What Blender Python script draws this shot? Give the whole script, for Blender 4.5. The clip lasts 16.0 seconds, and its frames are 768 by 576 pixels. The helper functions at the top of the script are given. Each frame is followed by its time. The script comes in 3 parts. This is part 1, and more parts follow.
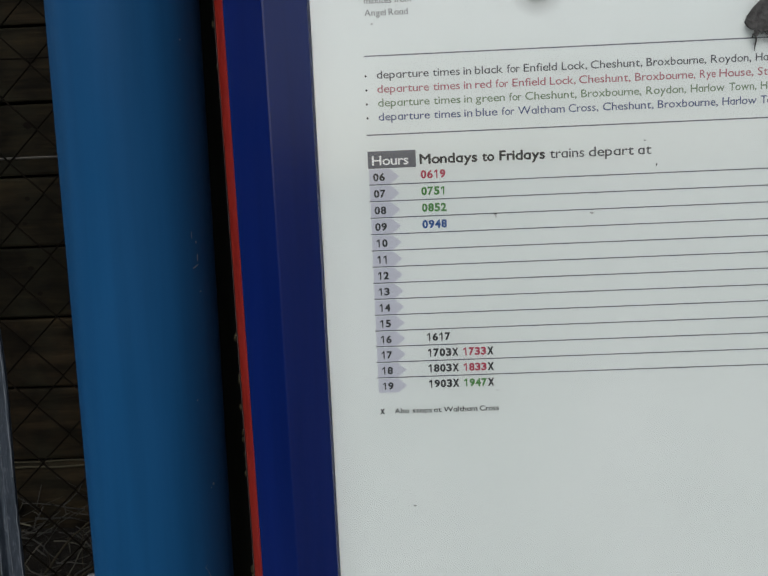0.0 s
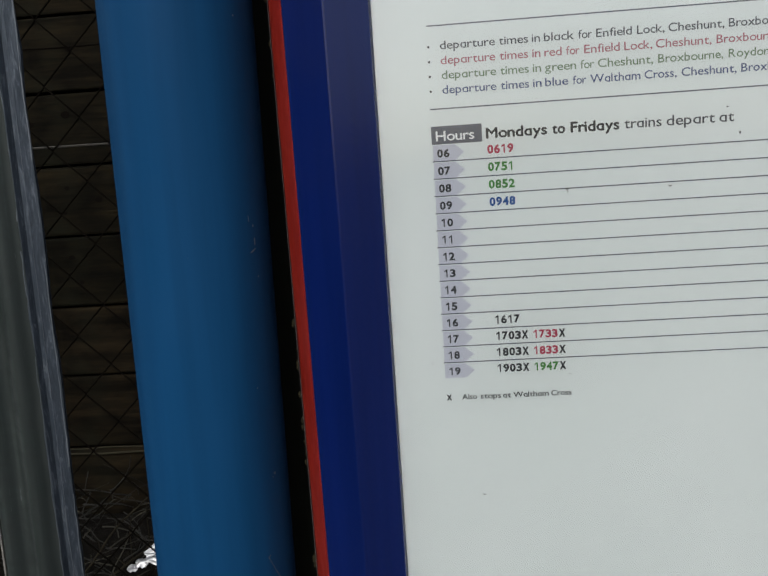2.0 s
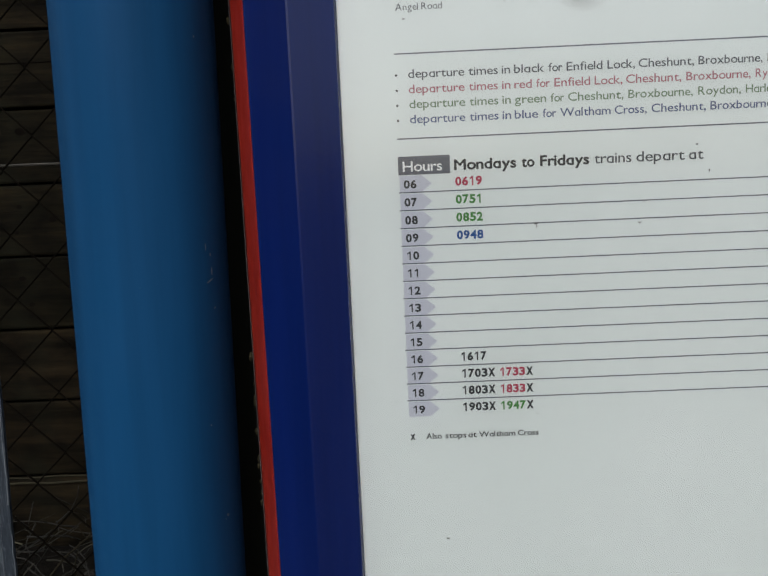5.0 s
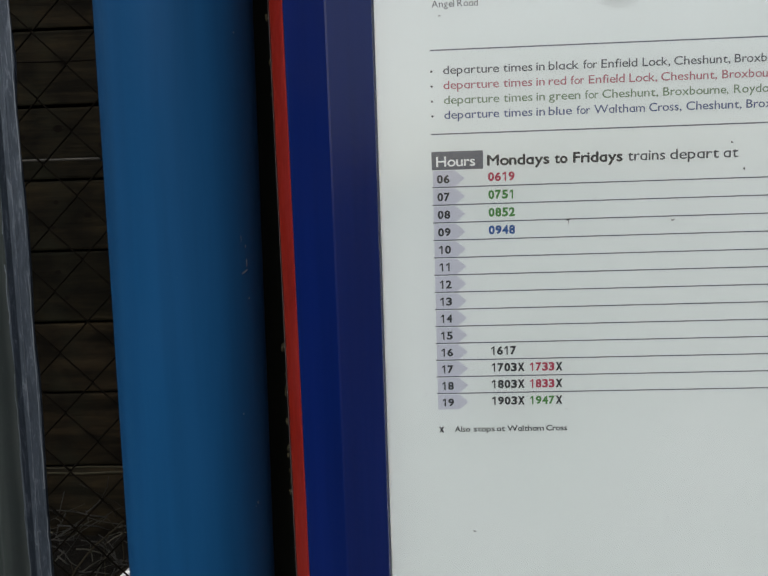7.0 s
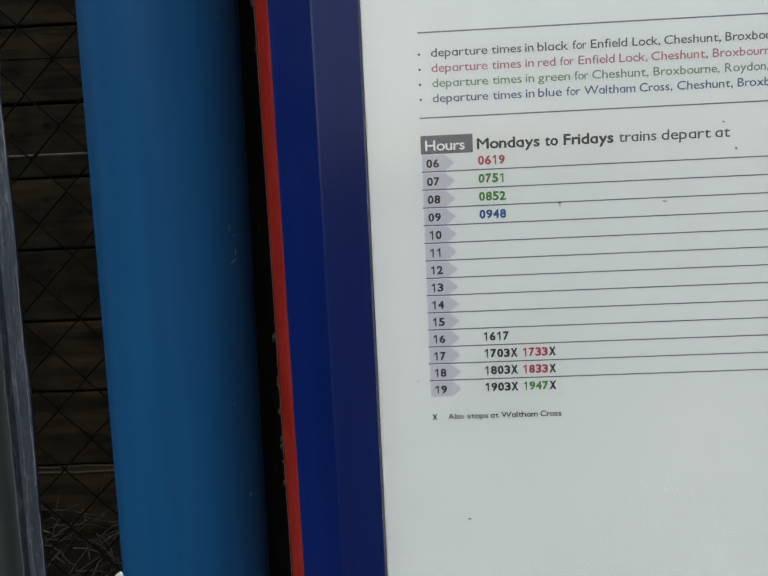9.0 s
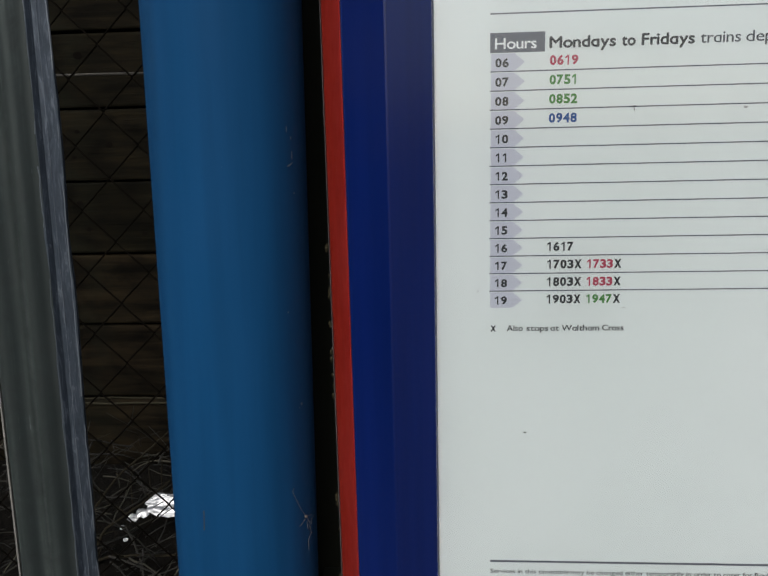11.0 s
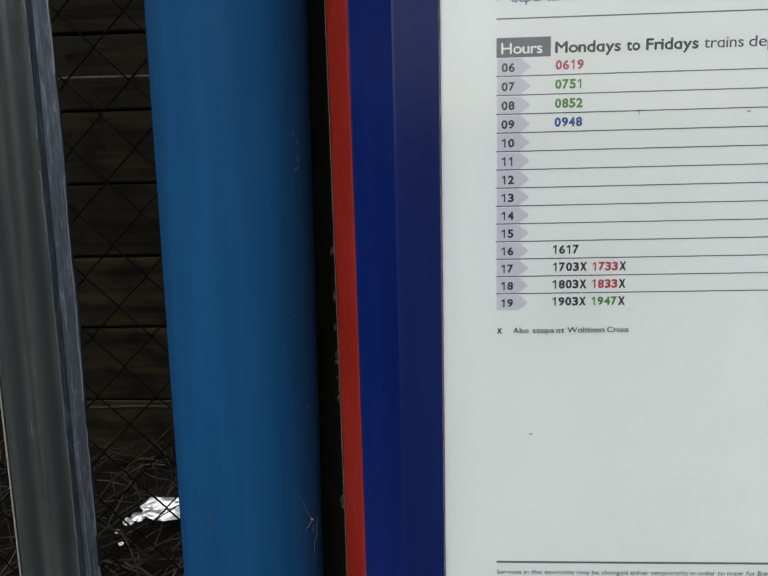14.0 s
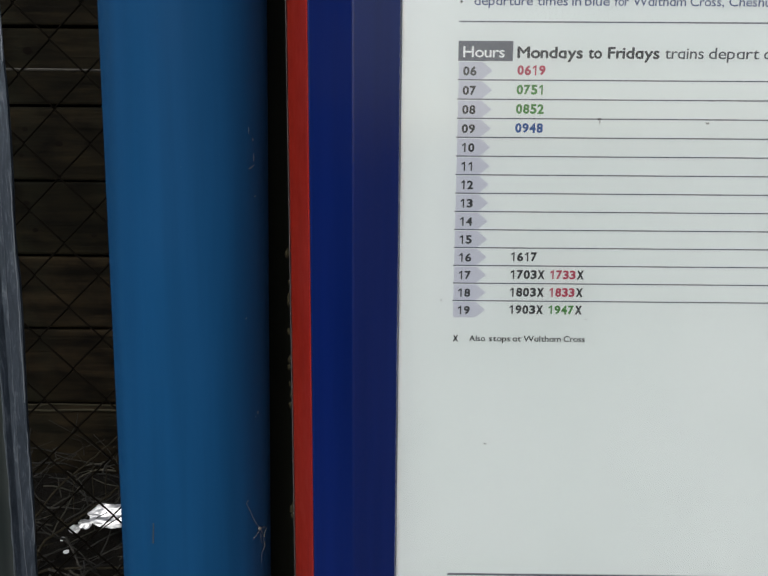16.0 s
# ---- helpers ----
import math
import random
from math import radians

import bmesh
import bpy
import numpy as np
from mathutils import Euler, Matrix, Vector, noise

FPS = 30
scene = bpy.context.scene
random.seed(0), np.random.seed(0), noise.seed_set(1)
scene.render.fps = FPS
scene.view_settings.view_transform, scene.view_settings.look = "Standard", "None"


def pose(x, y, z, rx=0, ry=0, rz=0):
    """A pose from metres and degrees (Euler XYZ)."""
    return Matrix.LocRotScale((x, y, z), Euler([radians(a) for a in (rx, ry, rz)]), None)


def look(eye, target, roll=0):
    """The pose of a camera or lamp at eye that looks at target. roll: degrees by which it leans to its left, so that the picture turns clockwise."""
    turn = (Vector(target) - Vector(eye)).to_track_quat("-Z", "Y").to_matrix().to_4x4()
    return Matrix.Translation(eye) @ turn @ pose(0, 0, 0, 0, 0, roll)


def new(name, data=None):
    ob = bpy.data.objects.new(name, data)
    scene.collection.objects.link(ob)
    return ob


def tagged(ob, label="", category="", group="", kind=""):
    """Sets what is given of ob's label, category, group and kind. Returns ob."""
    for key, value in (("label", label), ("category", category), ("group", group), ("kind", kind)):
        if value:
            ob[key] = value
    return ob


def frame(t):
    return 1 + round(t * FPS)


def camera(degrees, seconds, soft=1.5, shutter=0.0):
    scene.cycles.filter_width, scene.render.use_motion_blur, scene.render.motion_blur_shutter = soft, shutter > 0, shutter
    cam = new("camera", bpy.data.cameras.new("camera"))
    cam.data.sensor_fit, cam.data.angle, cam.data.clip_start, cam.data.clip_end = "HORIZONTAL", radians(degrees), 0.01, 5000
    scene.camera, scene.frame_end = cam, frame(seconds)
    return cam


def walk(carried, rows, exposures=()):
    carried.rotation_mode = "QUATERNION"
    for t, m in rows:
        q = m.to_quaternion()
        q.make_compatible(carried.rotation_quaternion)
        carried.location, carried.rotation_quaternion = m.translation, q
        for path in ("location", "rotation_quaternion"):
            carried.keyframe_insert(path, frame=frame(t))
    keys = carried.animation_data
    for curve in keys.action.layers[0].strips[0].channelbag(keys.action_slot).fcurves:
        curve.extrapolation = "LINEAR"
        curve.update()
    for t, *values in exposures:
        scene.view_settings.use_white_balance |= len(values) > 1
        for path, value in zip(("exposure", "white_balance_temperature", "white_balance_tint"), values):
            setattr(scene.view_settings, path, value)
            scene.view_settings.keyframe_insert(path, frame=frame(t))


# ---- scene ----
cam = camera(55.0, 16.0)
PATH = [
    (0, (0.0189, -0.4411, 1.432), (-0.0396, 1.538, 1.1487), -2.46),
    (0.5, (0.0114, -0.4361, 1.4331), (-0.094, 1.545, 1.1468), -2.72),
    (1, (0.0096, -0.4238, 1.4313), (-0.092, 1.554, 1.13), -3.25),
    (1.5, (0.0062, -0.4187, 1.4262), (-0.0881, 1.558, 1.119), -4.03),
    (2, (-0.0025, -0.425, 1.4298), (-0.1436, 1.544, 1.1066), -3.86),
    (2.5, (-0.0085, -0.413, 1.4226), (-0.091, 1.568, 1.1501), -2.47),
    (3, (-0.0116, -0.4083, 1.4216), (-0.0959, 1.571, 1.134), -2.9),
    (3.5, (-0.0096, -0.4035, 1.4287), (-0.0425, 1.578, 1.1458), -2.4),
    (4, (-0.0083, -0.4038, 1.4344), (-0.0363, 1.578, 1.1661), -2.58),
    (4.2, (-0.0045, -0.4065, 1.433), (-0.0176, 1.577, 1.1589), -2.55),
    (6.3, (-0.0046, -0.4087, 1.4335), (-0.0831, 1.573, 1.1859), -2.39),
    (6.5, (-0.0054, -0.409, 1.4317), (-0.0764, 1.575, 1.1768), -2.0),
    (7, (-0.0073, -0.4144, 1.4291), (-0.1116, 1.568, 1.1714), -1.85),
    (7.5, (-0.0087, -0.4141, 1.4246), (-0.133, 1.564, 1.1554), -2.14),
    (8, (-0.005, -0.4137, 1.4257), (-0.1265, 1.567, 1.1576), -2.53),
    (8.5, (0.0005, -0.4125, 1.4176), (-0.1226, 1.566, 1.148), -2.77),
    (9, (-0.0048, -0.4103, 1.4231), (-0.0981, 1.571, 1.1547), -2.66),
    (9.5, (-0.0147, -0.4159, 1.4191), (-0.1253, 1.563, 1.1421), -2.32),
    (10, (-0.0215, -0.4109, 1.4006), (-0.1782, 1.5440, 1.0424), -1.76),
    (12.3, (-0.041, -0.4043, 1.3954), (-0.1578, 1.553, 0.9982), -1.07),
    (12.5, (-0.0436, -0.4086, 1.3967), (-0.1521, 1.552, 1.0116), -1.37),
    (13, (-0.0467, -0.4134, 1.3977), (-0.1458, 1.547, 1.014), -1.24),
    (13.5, (-0.0442, -0.4094, 1.3977), (-0.1331, 1.55, 1.0045), -1.34),
    (14, (-0.039, -0.408, 1.398), (-0.1549, 1.552, 1.011), -1.51),
    (14.5, (-0.0364, -0.4024, 1.396), (-0.1474, 1.558, 1.0021), -1.2),
    (15, (-0.0377, -0.4048, 1.3975), (-0.1307, 1.556, 0.9975), -1.23),
    (15.5, (-0.0393, -0.406, 1.3985), (-0.1233, 1.555, 1.0136), -1.04),
    (16, (-0.0352, -0.3989, 1.3941), (-0.0503, 1.57, 1.0272), 0.4),
]
EXPOSURE = 0.79
walk(cam, [(t, look(eye, target, roll)) for t, eye, target, roll in PATH], [(0.0, EXPOSURE), (4.0, EXPOSURE), (9.5, EXPOSURE), (12.3, EXPOSURE + 0.18), (16.0, EXPOSURE + 0.18)])

# world, sun and exposure: a bright overcast sky
SUN_ELEVATION, SUN_AZIMUTH = 46.0, 197.0
world = bpy.data.worlds.new("sky")
scene.world = world
world.use_nodes = True
wn = world.node_tree
sky = wn.nodes.new("ShaderNodeTexSky")
sky.sky_type = "NISHITA"
sky.sun_disc = False
sky.sun_elevation, sky.sun_rotation = radians(SUN_ELEVATION), radians(SUN_AZIMUTH)
sky.air_density, sky.dust_density, sky.ozone_density = 1.0, 4.0, 1.0
grey = wn.nodes.new("ShaderNodeHueSaturation")
grey.inputs["Saturation"].default_value = 0.55
wn.links.new(sky.outputs[0], grey.inputs["Color"])
wn.links.new(grey.outputs[0], wn.nodes["Background"].inputs[0])
wn.nodes["Background"].inputs[1].default_value = 0.078
sun = new("sun", bpy.data.lights.new("sun", "SUN"))
sun.data.energy, sun.data.angle, sun.data.color = 1.12, radians(36), (1.0, 0.985, 0.96)
az, el = radians(SUN_AZIMUTH), radians(SUN_ELEVATION)
sun_way = Vector((math.sin(az) * math.cos(el), math.cos(az) * math.cos(el), math.sin(el)))
sun.matrix_world = look(sun_way * 20, (0, 0, 0))


# ---- materials ----
def shader(name, colour, rough=0.6, metal=0.0, spec=0.5):
    m = bpy.data.materials.new(name)
    m.use_nodes = True
    b = m.node_tree.nodes["Principled BSDF"]
    b.inputs["Base Color"].default_value = (*colour, 1)
    b.inputs["Roughness"].default_value = rough
    b.inputs["Metallic"].default_value = metal
    b.inputs["Specular IOR Level"].default_value = spec
    return m, m.node_tree.nodes, m.node_tree.links, b


def coords(nodes, links, scale=(1, 1, 1), offset_random=False):
    tc = nodes.new("ShaderNodeTexCoord")
    mp = nodes.new("ShaderNodeMapping")
    mp.inputs["Scale"].default_value = scale
    links.new(tc.outputs["Object"], mp.inputs["Vector"])
    if offset_random:
        info = nodes.new("ShaderNodeObjectInfo")
        mul = nodes.new("ShaderNodeMath")
        mul.operation = "MULTIPLY"
        mul.inputs[1].default_value = 37.0
        links.new(info.outputs["Random"], mul.inputs[0])
        links.new(mul.outputs[0], mp.inputs["Location"])
    return mp.outputs[0]


def noise_tex(nodes, links, vec, scale, detail=4.0, rough=0.55, dist=0.0):
    n = nodes.new("ShaderNodeTexNoise")
    n.inputs["Scale"].default_value = scale
    n.inputs["Detail"].default_value = detail
    n.inputs["Roughness"].default_value = rough
    n.inputs["Distortion"].default_value = dist
    links.new(vec, n.inputs["Vector"])
    return n.outputs["Fac"]


def ramp(nodes, links, fac, stops):
    r = nodes.new("ShaderNodeValToRGB")
    while len(r.color_ramp.elements) < len(stops):
        r.color_ramp.elements.new(0.5)
    for e, (p, c) in zip(r.color_ramp.elements, stops):
        e.position, e.color = p, (*c, 1) if len(c) == 3 else c
    links.new(fac, r.inputs[0])
    return r.outputs[0]


def mix(nodes, links, fac, a, b, mode="MIX"):
    m = nodes.new("ShaderNodeMix")
    m.data_type, m.blend_type = "RGBA", mode
    for sock, v in ((m.inputs[0], fac), (m.inputs[6], a), (m.inputs[7], b)):
        if isinstance(v, (int, float)):
            sock.default_value = v
        elif isinstance(v, tuple):
            sock.default_value = (*v, 1)
        else:
            links.new(v, sock)
    return m.outputs[2]


def bump(nodes, links, b, height, strength, dist):
    n = nodes.new("ShaderNodeBump")
    n.inputs["Strength"].default_value = strength
    n.inputs["Distance"].default_value = dist
    links.new(height, n.inputs["Height"])
    links.new(n.outputs[0], b.inputs["Normal"])


def painted(name, colour, rough, wear=0.12, streak=(60, 60, 3), peel=0.0, gloss=0.5):
    """Gloss paint with faint vertical streaks, dust and orange-peel relief."""
    m, n, l, b = shader(name, colour, rough, spec=gloss)
    v = coords(n, l, streak)
    v1 = coords(n, l)
    s = noise_tex(n, l, v, 1.0, 5)
    d = noise_tex(n, l, v1, 18, 6, 0.7)
    pale = tuple(min(1, c * 1.22 + 0.0008) for c in colour)
    dark = tuple(c * 0.86 for c in colour)
    c = mix(n, l, ramp(n, l, s, [(0.3, (0, 0, 0)), (0.75, (1, 1, 1))]), dark, pale)
    fleck = ramp(n, l, noise_tex(n, l, v1, 420, 2), [(0.78, (0, 0, 0)), (0.82, (1, 1, 1))])
    c2 = mix(n, l, wear, c, tuple(0.95 * q + 0.001 for q in colour))
    soft = n.new("ShaderNodeMath")
    soft.operation = "MULTIPLY"
    l.new(fleck, soft.inputs[0])
    soft.inputs[1].default_value = wear
    c3 = mix(n, l, soft.outputs[0], c2, (0.10, 0.16, 0.20))
    l.new(c3, b.inputs["Base Color"])
    rr = ramp(n, l, d, [(0.3, (rough * 0.75,) * 3), (0.8, (min(1, rough * 1.5),) * 3)])
    l.new(rr, b.inputs["Roughness"])
    bump(n, l, b, noise_tex(n, l, v1, 160, 3), 0.12, 0.0008 + peel)
    return m


POST_BLUE = painted("post blue paint", (0.0048, 0.0455, 0.123), 0.48, 0.10, gloss=0.06)
NAVY = painted("navy enamel", (0.0016, 0.0085, 0.072), 0.16, 0.05, gloss=0.5)
RED = painted("red enamel", (0.30, 0.016, 0.007), 0.40, 0.06)


def paper():
    m, n, l, b = shader("poster paper", (0.74, 0.79, 0.77), 0.75, spec=0.2)
    v = coords(n, l)
    big = noise_tex(n, l, v, 5, 4, 0.6)
    fine = noise_tex(n, l, v, 900, 3)
    c = ramp(n, l, big, [(0.3, (0.715, 0.77, 0.77)), (0.7, (0.765, 0.81, 0.815))])
    c = mix(n, l, 0.03, c, fine, "OVERLAY")
    l.new(c, b.inputs["Base Color"])
    bump(n, l, b, noise_tex(n, l, v, 9, 2), 0.15, 0.004)
    return m


def ink(name, colour, uneven=1.0):
    m, n, l, b = shader(name, colour, 0.7, spec=0.2)
    v = coords(n, l)
    f = noise_tex(n, l, v, 700, 3)
    lighter = tuple(min(1, c * (1 + 0.3 * uneven) + 0.02 * uneven) for c in colour)
    l.new(mix(n, l, ramp(n, l, f, [(0.35, (0, 0, 0)), (0.75, (1, 1, 1))]), colour, lighter), b.inputs["Base Color"])
    return m


PAPER = paper()
BLACK = ink("black ink", (0.022, 0.026, 0.030))
SLATE = ink("slate ink", (0.085, 0.095, 0.12))
TEXTGREY = ink("soft black ink", (0.050, 0.058, 0.070))
INK_RED = ink("red ink", (0.36, 0.042, 0.08))
INK_GREEN = ink("green ink", (0.055, 0.20, 0.045))
INK_BLUE = ink("blue ink", (0.012, 0.070, 0.25))
# Red and green lines: ink colour paled for the wash of glazing reflections.
WASHED_RED = ink("red ink paled by glare", (0.33, 0.105, 0.135))
WASHED_GREEN = ink("green ink paled by glare", (0.125, 0.195, 0.115))
SOFT_BLUE = ink("dark blue ink", (0.05, 0.075, 0.18))
TAB = ink("lilac grey ink", (0.53, 0.55, 0.635), 0.2)
WHITE = ink("white knockout", (0.72, 0.75, 0.76))


def glazing():
    m = bpy.data.materials.new("clear glazing")
    m.use_nodes = True
    n, l = m.node_tree.nodes, m.node_tree.links
    n.remove(n["Principled BSDF"])
    out = n["Material Output"]
    tr, gl, mx, fr = (n.new("ShaderNodeBsdf" + k) if k in ("Transparent", "Glossy") else n.new("ShaderNode" + k)
                      for k in ("Transparent", "Glossy", "MixShader", "Fresnel"))
    tr.inputs[0].default_value = (0.985, 0.992, 0.988, 1)
    fr.inputs["IOR"].default_value = 1.95
    v = coords(n, l)
    gl.inputs["Roughness"].default_value = 0.07
    bm_ = n.new("ShaderNodeBump")
    bm_.inputs["Strength"].default_value = 0.25
    bm_.inputs["Distance"].default_value = 0.004
    l.new(noise_tex(n, l, v, 7, 2), bm_.inputs["Height"])
    l.new(bm_.outputs[0], gl.inputs["Normal"])
    l.new(fr.outputs[0], mx.inputs[0])
    l.new(tr.outputs[0], mx.inputs[1])
    l.new(gl.outputs[0], mx.inputs[2])
    l.new(mx.outputs[0], out.inputs["Surface"])
    return m


GLASS = glazing()
def charred():
    m, n, l, b = shader("charred plastic", (0.02, 0.02, 0.02), 0.7)
    f = noise_tex(n, l, coords(n, l), 260, 5, 0.7)
    l.new(ramp(n, l, f, [(0.35, (0.012, 0.012, 0.012)), (0.6, (0.05, 0.05, 0.05)), (0.8, (0.11, 0.11, 0.108))]), b.inputs["Base Color"])
    bump(n, l, b, f, 0.8, 0.002)
    return m


CHAR = charred()
GRIME = shader("grime", (0.045, 0.045, 0.045), 0.9)[0]
FAINT = shader("faint grime", (0.28, 0.29, 0.29), 0.9)[0]
SEAL = shader("perished edge seal", (0.14, 0.125, 0.13), 0.8)[0]
SPECK = shader("dust speck", (0.06, 0.095, 0.13), 0.8)[0]


def soot():
    """A soft brown-grey smoke stain, thin at its rim."""
    m, n, l, b = shader("soot stain", (0.07, 0.07, 0.075), 0.9)
    tc = n.new("ShaderNodeTexCoord")
    g = n.new("ShaderNodeTexGradient")
    g.gradient_type = "SPHERICAL"
    mp = n.new("ShaderNodeMapping")
    mp.inputs["Scale"].default_value = (62, 62, 62)
    l.new(tc.outputs["Object"], mp.inputs[0])
    l.new(mp.outputs[0], g.inputs[0])
    a = ramp(n, l, g.outputs["Fac"], [(0.0, (0, 0, 0)), (0.5, (0.12, 0.12, 0.12)), (1.0, (0.75, 0.75, 0.75))])
    nz = noise_tex(n, l, coords(n, l), 160, 4)
    l.new(mix(n, l, 0.6, a, mix(n, l, 1.0, a, nz, "MULTIPLY")), b.inputs["Alpha"])
    return m


SOOT = soot()


def galvanised():
    m, n, l, b = shader("weathered galvanised steel", (0.2, 0.22, 0.23), 0.55, 0.55)
    v = coords(n, l, (90, 90, 2.5))
    v1 = coords(n, l)
    s = noise_tex(n, l, v, 1.0, 6, 0.6)
    blot = noise_tex(n, l, v1, 34, 6, 0.7, 0.6)
    c = ramp(n, l, s, [(0.25, (0.023, 0.031, 0.031)), (0.55, (0.041, 0.053, 0.051)), (0.80, (0.105, 0.126, 0.122))])
    c = mix(n, l, ramp(n, l, blot, [(0.40, (0, 0, 0)), (0.62, (0.85, 0.85, 0.85))]), c, (0.038, 0.047, 0.046))
    sc = ramp(n, l, noise_tex(n, l, coords(n, l, (300, 300, 30)), 1, 3), [(0.70, (0, 0, 0)), (0.76, (0.5, 0.5, 0.5))])
    c = mix(n, l, sc, c, (0.22, 0.24, 0.25))
    l.new(c, b.inputs["Base Color"])
    l.new(ramp(n, l, blot, [(0.3, (0.42,) * 3), (0.7, (0.68,) * 3)]), b.inputs["Roughness"])
    bump(n, l, b, s, 0.3, 0.001)
    return m


GALV = galvanised()


# Flange zinc; the pale blue of its sky-facing side is in the colour.
def sky_lit_zinc():
    m, n, l, b = shader("ragged zinc edge with painted sky light", (0.3, 0.34, 0.4), 0.5, 0.5)
    v = coords(n, l, (330, 330, 48))
    f = noise_tex(n, l, v, 1, 6, 0.78, 0.8)
    l.new(ramp(n, l, f, [(0.3, (0.024, 0.033, 0.045)), (0.54, (0.056, 0.072, 0.094)), (0.76, (0.21, 0.24, 0.28))]), b.inputs["Base Color"])
    bump(n, l, b, f, 0.5, 0.0015)
    return m


SKY_LIT_ZINC = sky_lit_zinc()
WIRE = shader("dull brown wire", (0.0035, 0.0030, 0.0022), 0.95, 0.0, 0.02)[0]
LINE_WIRE = shader("old straining wire", (0.05, 0.047, 0.04), 0.55, 0.4)[0]


def old_wood():
    m, n, l, b = shader("creosoted plank", (0.02, 0.015, 0.011), 0.9, spec=0.06)
    g = noise_tex(n, l, coords(n, l, (2.2, 9, 22), True), 1.5, 7, 0.62, 1.3)
    g2 = noise_tex(n, l, coords(n, l, (5, 40, 95), True), 1.0, 5, 0.6, 0.4)
    blot = noise_tex(n, l, coords(n, l, (1, 1, 1.6), True), 13, 5, 0.62, 0.3)
    c = ramp(n, l, g, [(0.25, (0.0015, 0.0013, 0.001)), (0.42, (0.0066, 0.0053, 0.0036)), (0.60, (0.0135, 0.0100, 0.0066)), (0.80, (0.0215, 0.0160, 0.0106))])
    c = mix(n, l, 0.38, c, ramp(n, l, g2, [(0.3, (0.2, 0.2, 0.2)), (0.7, (1.15, 1.15, 1.15))]), "MULTIPLY")
    c = mix(n, l, 0.9, c, ramp(n, l, blot, [(0.34, (0.28, 0.29, 0.28)), (0.52, (1, 0.98, 0.95)), (0.70, (1.5, 1.4, 1.2))]), "MULTIPLY")
    info = n.new("ShaderNodeObjectInfo")
    tint = ramp(n, l, info.outputs["Random"], [(0.0, (0.55, 0.64, 0.54)), (0.5, (0.84, 0.92, 0.80)), (1.0, (1.08, 1.05, 0.88))])
    c = mix(n, l, 1.0, c, tint, "MULTIPLY")
    moss = ramp(n, l, noise_tex(n, l, coords(n, l), 5, 5), [(0.52, (0, 0, 0)), (0.72, (0.6, 0.6, 0.6))])
    c = mix(n, l, moss, c, (0.011, 0.0118, 0.0072))
    l.new(c, b.inputs["Base Color"])
    bump(n, l, b, g2, 0.6, 0.004)
    return m


WOOD = old_wood()


def soil():
    m, n, l, b = shader("leaf mould", (0.03, 0.024, 0.017), 0.95, spec=0.1)
    f = noise_tex(n, l, coords(n, l), 40, 8, 0.7)
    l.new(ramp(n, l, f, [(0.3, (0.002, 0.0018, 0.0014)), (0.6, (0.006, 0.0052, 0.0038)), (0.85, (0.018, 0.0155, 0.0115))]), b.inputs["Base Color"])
    bump(n, l, b, f, 0.9, 0.02)
    return m


SOIL = soil()


def stems():
    m, n, l, b = shader("dead stems", (0.12, 0.09, 0.06), 0.85)
    g = n.new("ShaderNodeNewGeometry")
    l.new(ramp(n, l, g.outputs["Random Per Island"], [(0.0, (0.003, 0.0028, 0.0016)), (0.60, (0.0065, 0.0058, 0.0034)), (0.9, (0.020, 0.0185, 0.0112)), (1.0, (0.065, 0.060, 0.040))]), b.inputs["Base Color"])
    return m


STEMS = stems()


def foil():
    m, n, l, b = shader("crumpled foil", (0.34, 0.35, 0.36), 0.36, 0.75)
    bump(n, l, b, noise_tex(n, l, coords(n, l), 120, 4), 0.4, 0.003)
    return m


FOIL = foil()


def concrete():
    m, n, l, b = shader("platform concrete", (0.3, 0.3, 0.29), 0.9)
    f = noise_tex(n, l, coords(n, l), 300, 4, 0.7)
    w = noise_tex(n, l, coords(n, l), 1.2, 5)
    c = ramp(n, l, f, [(0.3, (0.045, 0.045, 0.044)), (0.75, (0.085, 0.085, 0.082))])
    l.new(mix(n, l, ramp(n, l, w, [(0.35, (0, 0, 0)), (0.7, (0.6, 0.6, 0.6))]), c, (0.06, 0.059, 0.057)), b.inputs["Base Color"])
    bump(n, l, b, f, 0.6, 0.004)
    return m


CONCRETE = concrete()


# ---- builders ----
def part(name, bm, material, parent=None, label="", smooth=False):
    """Links a bmesh as one mesh object, under a thing or a part."""
    me = bpy.data.meshes.new(name)
    bmesh.ops.recalc_face_normals(bm, faces=bm.faces)
    bm.to_mesh(me)
    bm.free()
    me.materials.append(material)
    if smooth:
        me.polygons.foreach_set("use_smooth", [True] * len(me.polygons))
    ob = new(name, me)
    if parent:
        ob.parent = parent
    if label:
        tagged(ob, label)
    return ob


def empty(name, at=(0, 0, 0)):
    ob = new(name)
    ob.empty_display_size = 0.05
    ob.location = at
    return ob


def box_bm(x0, x1, y0, y1, z0, z1, bevel=0.0):
    bm = bmesh.new()
    bmesh.ops.create_cube(bm, size=1)
    bmesh.ops.scale(bm, vec=(x1 - x0, y1 - y0, z1 - z0), verts=bm.verts)
    bmesh.ops.translate(bm, vec=((x0 + x1) / 2, (y0 + y1) / 2, (z0 + z1) / 2), verts=bm.verts)
    if bevel:
        bmesh.ops.bevel(bm, geom=bm.edges[:], offset=bevel, segments=2, affect="EDGES", profile=0.6)
    return bm


